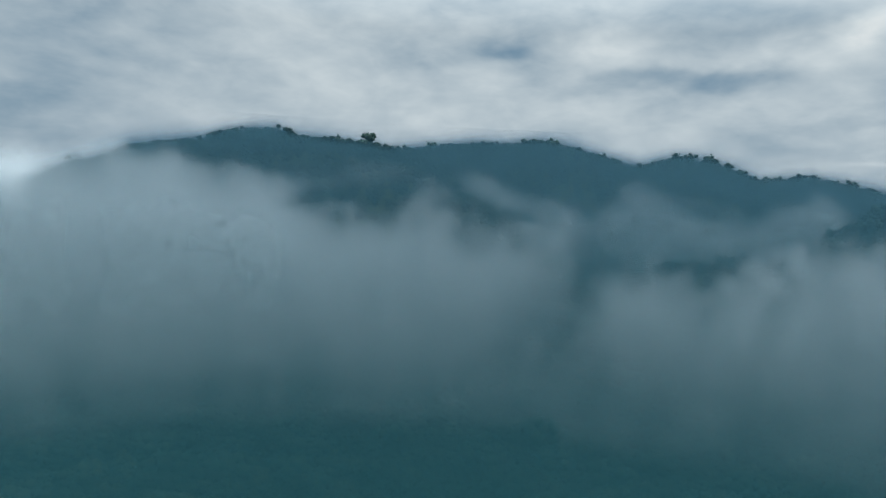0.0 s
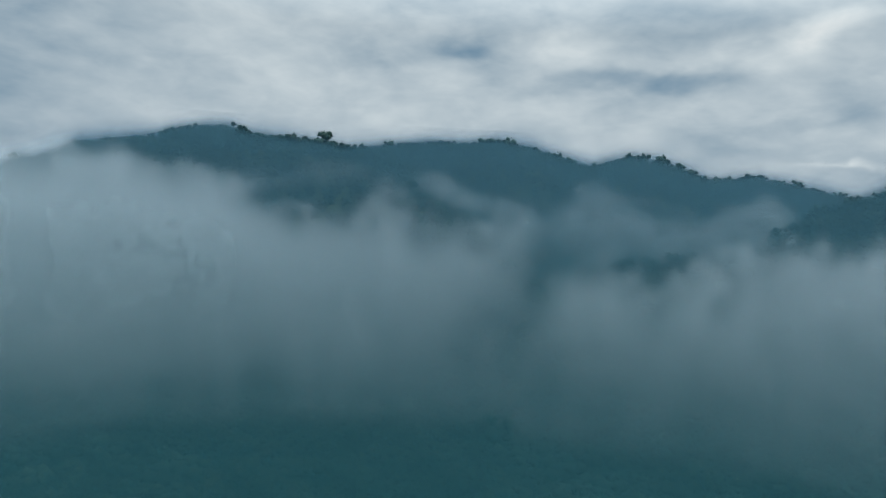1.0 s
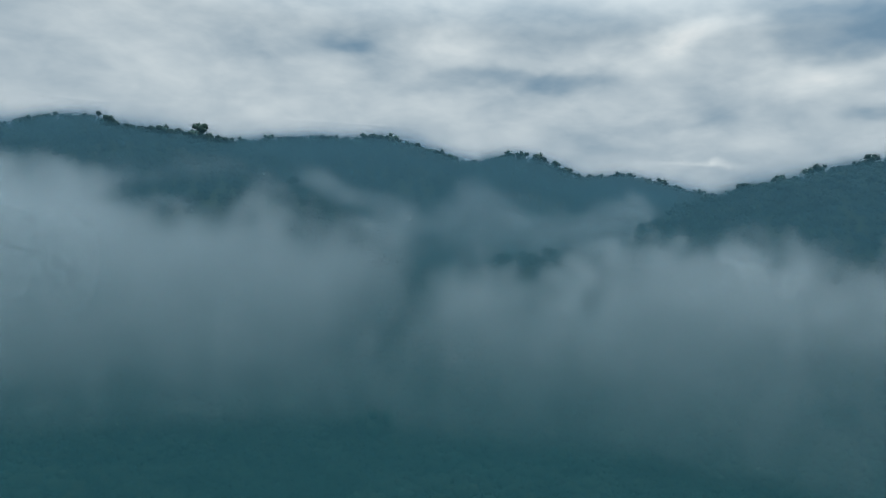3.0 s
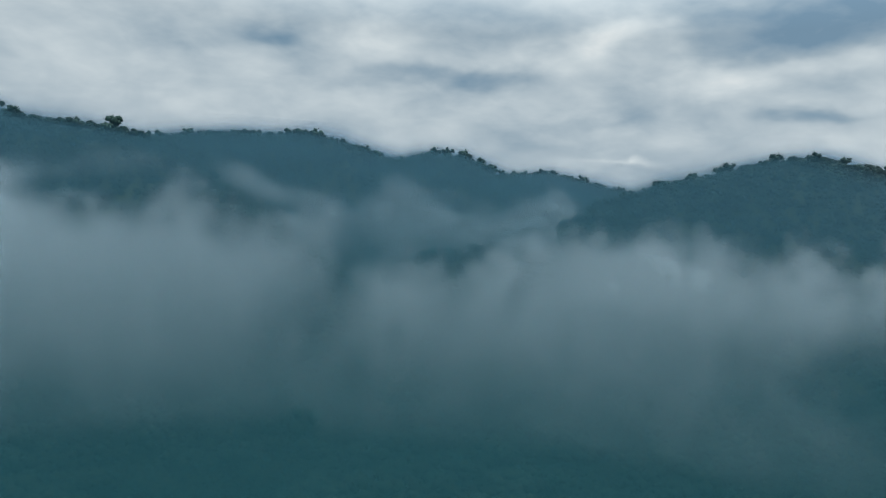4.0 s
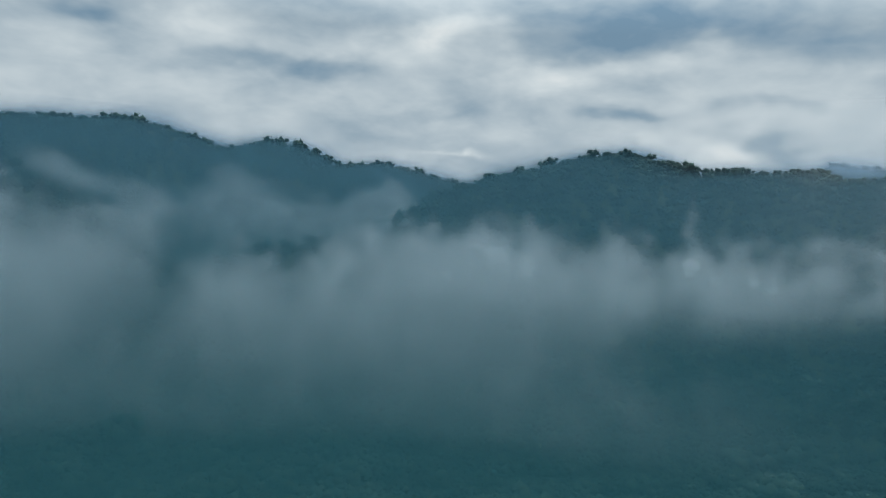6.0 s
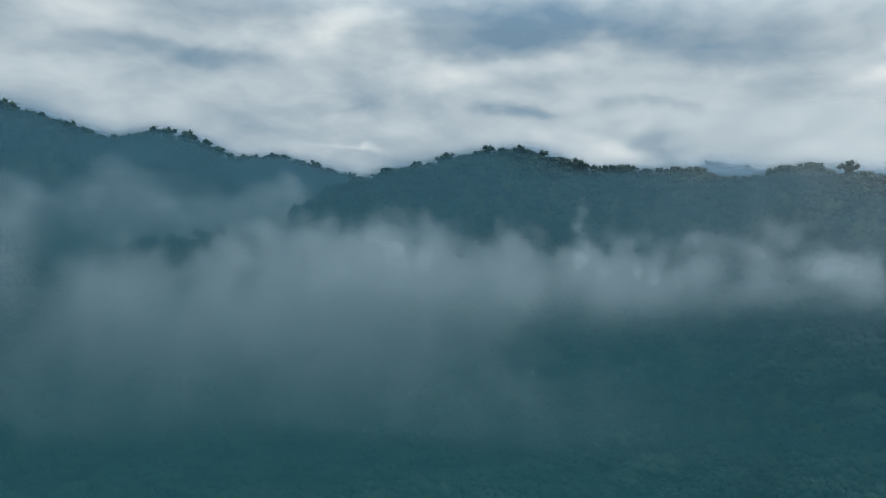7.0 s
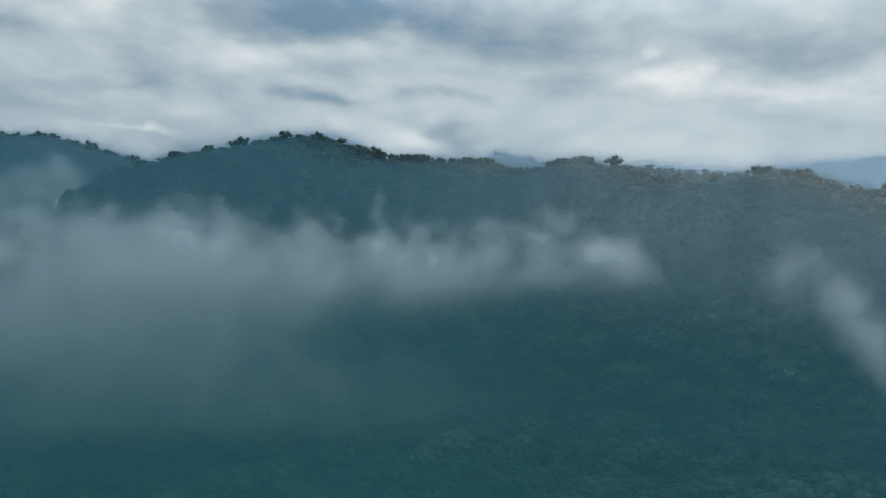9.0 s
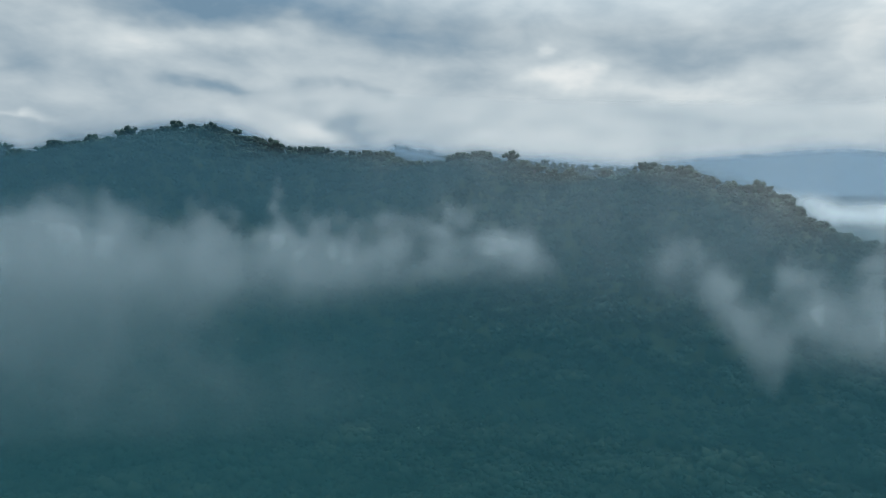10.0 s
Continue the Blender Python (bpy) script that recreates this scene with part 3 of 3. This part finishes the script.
# each bank: bearings and their softness, distances and their softness, upper edge by bearing, lowest height, fade above it, thickness, raggedness
BANKS = [
    # the large smooth bank before the western hill: a soft body and a more ragged sheet behind it
    dict(b=(-60, 11.0, 4), r=(500, 605, 50), top=[(-59.0, 24), (-32.0, 24), (-27.9, 25), (-25.1, 30), (-21.2, 30), (-19.1, 23), (-14.9, 16), (-12.0, 4), (-8.3, -12), (-3.9, -7), (-1.2, 5), (2.0, -12), (5.0, -6), (9.1, -18), (12.8, -66)],
         low=[(-59.5, -170), (-13.5, -170), (-3.9, -162), (5.5, -149), (9.2, -133)], fade=[(0, 120)], thick=[(-60, 0.17), (-13.5, 0.16), (-5.8, 0.15), (1.8, 0.14), (11.0, 0.09)], ragged=0.3),
    dict(b=(-60, 11.2, 3), r=(640, 700, 20), top=[(-59.0, 30), (-32.0, 31), (-27.9, 32), (-25.1, 37), (-21.2, 37), (-19.1, 29), (-14.9, 22), (-12.0, 9), (-8.3, -6), (-3.9, 2), (-1.2, 16), (2.1, -4), (5.1, 6), (9.4, 1), (11.2, -20), (13.1, -57)],
         low=[(-60.0, -143), (-0.0, -133), (9.3, -104)], fade=[(0, 90)], thick=[(-60, 0.22), (-13.5, 0.2), (-5.8, 0.17), (1.9, 0.15), (11.2, 0.14)], ragged=0.75),
    # the bank across the valley's middle, likewise
    dict(b=(12.0, 63.2, 4), r=(462, 512, 20), top=[(11.1, -62), (13.9, -40), (21.4, -38), (27.0, -23), (31.3, -14), (39.4, -16), (49.2, -21), (63.2, -35)],
         low=[(9.2, -138), (33.6, -138), (42.3, -124), (49.1, -92), (63.2, -70)], fade=[(9.2, 115), (42.3, 95), (53.1, 60), (63.2, 40)], thick=[(9.2, 0.14), (26.1, 0.13), (41.3, 0.135), (50.1, 0.12), (63.2, 0.05)], ragged=0.4),
    dict(b=(12.2, 75.7, 2), r=(530, 580, 14), top=[(11.3, -54), (12.4, -41), (14.1, -34), (18.6, -31), (21.7, -31), (25.2, -21), (27.4, -16), (31.8, -4), (36.5, -3), (39.9, -5), (41.9, -16), (44.2, -21), (46.3, -13), (48.3, -12), (50.3, -15), (52.0, 5), (53.1, -12), (55.1, -18), (57.3, -13), (61.4, -7), (64.0, -12), (66.0, -2), (68.4, -5), (71.4, -12), (73.5, -26), (75.7, -43)],
         low=[(9.4, -129), (34.1, -121), (42.9, -105), (49.8, -80), (57.9, -70), (68.2, -58), (76.8, -48)], fade=[(9.4, 90), (42.9, 75), (53.8, 55), (76.8, 36)], thick=[(9.4, 0.14), (26.4, 0.13), (41.9, 0.14), (50.8, 0.18), (59.9, 0.2), (76.8, 0.17)], ragged=0.8),
    # bright puffs at its end
    dict(b=(53.9, 74.2, 5), r=(545, 580, 10), top=[(53.9, -18), (57.4, -13), (61.5, -6), (64.0, -10), (66.0, 1), (68.5, -4), (71.4, -12), (73.6, -26)],
         low=[(0, -41)], fade=[(0, 26)], thick=[(53.9, 0.08), (62.0, 0.2), (66.2, 0.36), (70.4, 0.32), (73.6, 0.16)], ragged=0.75),
    # mist between the spur and the ridge behind
    dict(b=(10.6, 31.6, 2), r=(840, 935, 30), top=[(8.2, 22), (10.9, 15), (13.1, 32), (14.2, 40), (17.8, 36), (19.9, 25), (22.5, 20), (25.7, 20), (27.2, 30), (28.4, 38), (30.5, 9), (32.1, -14)],
         low=[(0, -80)], fade=[(0, 50)], thick=[(10.6, 0.16), (13.6, 0.25), (19.4, 0.25), (23.3, 0.19), (28.2, 0.26), (32.1, 0.2)], ragged=0.75),
    # a bright streak down the back of the spur
    dict(b=(1.5, 12.0, 1.5), r=(770, 860, 20), top=[(1.0, 50), (2.4, 45), (5.2, 33), (8.2, 23), (11.0, 12), (12.5, 4)],
         low=[(1.0, 21), (2.4, 17), (5.2, 5), (8.2, -6), (11.0, -18)], fade=[(0, 18)], thick=[(1.0, 0.1), (4.8, 0.17), (11.5, 0.2)], ragged=0.6),
    # a wisp across the spur's face
    dict(b=(-12.5, -1.0, 3), r=(715, 740, 10), top=[(-11.6, 32), (-8.7, 41), (-6.6, 43), (-2.9, 36), (-1.0, 28)],
         low=[(-11.6, 5), (-6.7, 15), (-1.0, 3)], fade=[(0, 18)], thick=[(0, 0.28)], ragged=0.6),
    # wisps before the long ridge
    dict(b=(78.6, 114, 2), r=(448, 505, 20), top=[(78.0, -27), (79.7, -22), (82.4, -26), (84.2, -14), (86.5, -7), (88.3, -22), (89.5, -34), (90.5, -32), (91.8, -17), (94.6, -13), (97.5, -4), (112.1, 4)],
         low=[(77.5, -43), (82.4, -46), (85.4, -50), (87.7, -71), (90.0, -94), (91.6, -101), (92.5, -85), (98.2, -83), (112.2, -83)], fade=[(0, 38)], thick=[(77.5, 0.07), (83.1, 0.09), (90.0, 0.10), (93.5, 0.17), (112, 0.19)], ragged=1.0),
    # a thin low veil that trails down over the near forest
    dict(b=(-60, 58, 12), r=(415, 445, 16), top=[(-60, -30), (10, -50), (40, -60), (58, -80)], low=[(-60, -185), (58, -175)], fade=[(0, 70)], thick=[(-60, 0.05), (-10, 0.07), (16, 0.075), (40, 0.06), (58, 0.03)], ragged=0.7),
    # thin pale mist added before the long ridge, for the brighter sunward haze
    dict(b=(61.3, 130, 16), r=(400, 425, 14), top=[(0, 110)],
         low=[(0, -70)], fade=[(0, 70)], thick=[(0, 0.045)], ragged=0.25),
    # deep fog beyond the ridge's end
    dict(b=(89.4, 120, 2), r=(1150, 1450, 60), top=[(89.4, 60), (92.6, 54), (94.7, 44), (96.8, 46), (121.8, 46)],
         low=[(0, -170)], fade=[(0, 30)], thick=[(0, 0.7)], ragged=0.35),
]
HAZE_RADII = [180, 260, 330, 445, 560, 700, 830, 1000, 1150, 1280, 1600, 2000, 2700]
MIST_RADII = [405, 418, 430, 440, 455, 468, 480, 492, 504, 516, 530, 540, 550, 560, 570, 582, 596, 612, 628, 642, 655, 668, 681, 694, 707, 720, 733, 780, 793, 806, 825, 845, 860, 875, 890, 905, 920, 935, 1180, 1240, 1300, 1360, 1420]


def smooth01(v):
    v = np.clip(v, 0, 1)
    return v * v * (3 - 2 * v)


def skyline(bearings_in, radius):
    """Slope from the valley's middle up to the highest crest at each bearing, of the hills no further than the next ones behind radius."""
    best = np.full(len(bearings_in), 0.02)
    for name, c in RIDGES.items():
        top_h, far_r = crest_of(name, bearings_in)
        if c["far"][0][1] < (1450 if radius < 1250 else 4000) and name != "far_northern_range":
            inside = (bearings_in > c["crest"][0][0]) & (bearings_in < c["crest"][-1][0])
            best = np.maximum(best, np.where(inside, top_h / far_r, 0))
    return best - 0.008


def veil(owner, radius, bs, hs, haze_gap, banks):
    """One soft sheet of air round the valley at that distance, clear of the land."""
    B2, H2 = np.meshgrid(bs, hs)
    vx, vy = radius * np.sin(np.radians(B2)), radius * np.cos(np.radians(B2))
    clear_of = H2 - land(vx[0], vy[0])[0][None, :] - 12
    near_land = smooth01(clear_of / (14 + 0.01 * radius))
    # thin before the mist, thicker between it and the hills; ends at the crests to keep its dark tint off the sky
    lift = skyline(bs, radius)[None, :] * radius
    under_sky = np.exp(-np.clip(H2 - lift, 0, None) / (0.006 * radius))
    upper = np.interp(radius, [400, 640, 700, 830, 1000, 1150, 1400], [0.14, 0.18, 0.62, 0.85, 0.85, 0.42, 0.5])
    near_thick = np.interp(radius, [340, 445], [1.0, 0.0]) * np.interp(B2, [20, 70], [1.3, 0.35])
    dense = (upper + (0.95 + near_thick) * np.exp(-np.clip(H2 + 140, 0, None) / 90)) * under_sky
    haze_v = (1 - np.exp(-AIR * haze_gap * dense)) * near_land
    below, thick_v, ragged_v = np.full(B2.shape, -90.0), np.zeros(B2.shape), np.zeros(B2.shape)
    for bank in banks:
        b0, b1, bsoft = bank["b"]
        r0, r1, rsoft = bank["r"]
        far_in = min((radius - r0) / rsoft + 0.5, (r1 - radius) / rsoft + 0.5)
        if far_in <= 0:
            continue
        amount = smooth01(np.minimum((B2 - b0) / bsoft, (b1 - B2) / bsoft) * 0.5 + 0.5) * min(far_in, 1)
        amount = amount * smooth01((H2 - np.interp(B2, *zip(*bank["low"]))) / np.interp(B2, *zip(*bank["fade"]))) * np.interp(B2, *zip(*bank["thick"]))
        under_top = np.clip(np.interp(B2, *zip(*bank["top"])) - H2, -90, 90)
        worth = amount * smooth01((under_top + 40) / 60)
        better = worth > thick_v * smooth01((below + 40) / 60)
        below = np.where(better, under_top, below)
        thick_v = np.where(better, amount, thick_v)
        ragged_v = np.where(better, bank["ragged"], ragged_v)
    faces = grid_faces(len(hs), len(bs))
    full = np.maximum(haze_v, thick_v * (below > -45))
    keep = (clear_of.ravel()[faces] > -8).any(1) & (full.ravel()[faces] > 0.0005).any(1)
    if not keep.any():
        return
    verts = np.stack([vx, vy, H2], -1).reshape(-1, 3)
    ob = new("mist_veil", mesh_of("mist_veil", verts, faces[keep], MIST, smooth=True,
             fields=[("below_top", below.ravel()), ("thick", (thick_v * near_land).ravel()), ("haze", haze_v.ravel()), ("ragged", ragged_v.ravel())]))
    drift = ob.data.attributes.new("place", "FLOAT_VECTOR", "POINT")
    drift.data.foreach_set("vector", np.stack([np.radians(B2) * 650, np.full(B2.shape, radius * 0.10), H2 * 1.25], -1).astype(np.float32).ravel())
    ob.parent = owner


# haze as tinted sheets, valley shade and far brightness held in their colour
air = tagged(new("valley_haze"), "blue-green haze sheets tinted dark in the valley, bright far off", "haze", kind="stuff")
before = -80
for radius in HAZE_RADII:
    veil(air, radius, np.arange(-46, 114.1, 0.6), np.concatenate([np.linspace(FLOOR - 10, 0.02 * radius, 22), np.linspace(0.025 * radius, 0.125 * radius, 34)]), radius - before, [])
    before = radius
valley_mist = tagged(new("valley_mist"), "pale grey morning mist lying in the forested valley", "mist", kind="stuff")
for radius in MIST_RADII:
    veil(valley_mist, radius, np.arange(-46, 114.1, 0.35), np.arange(FLOOR - 10, 72, 4.0), 0.0, BANKS)
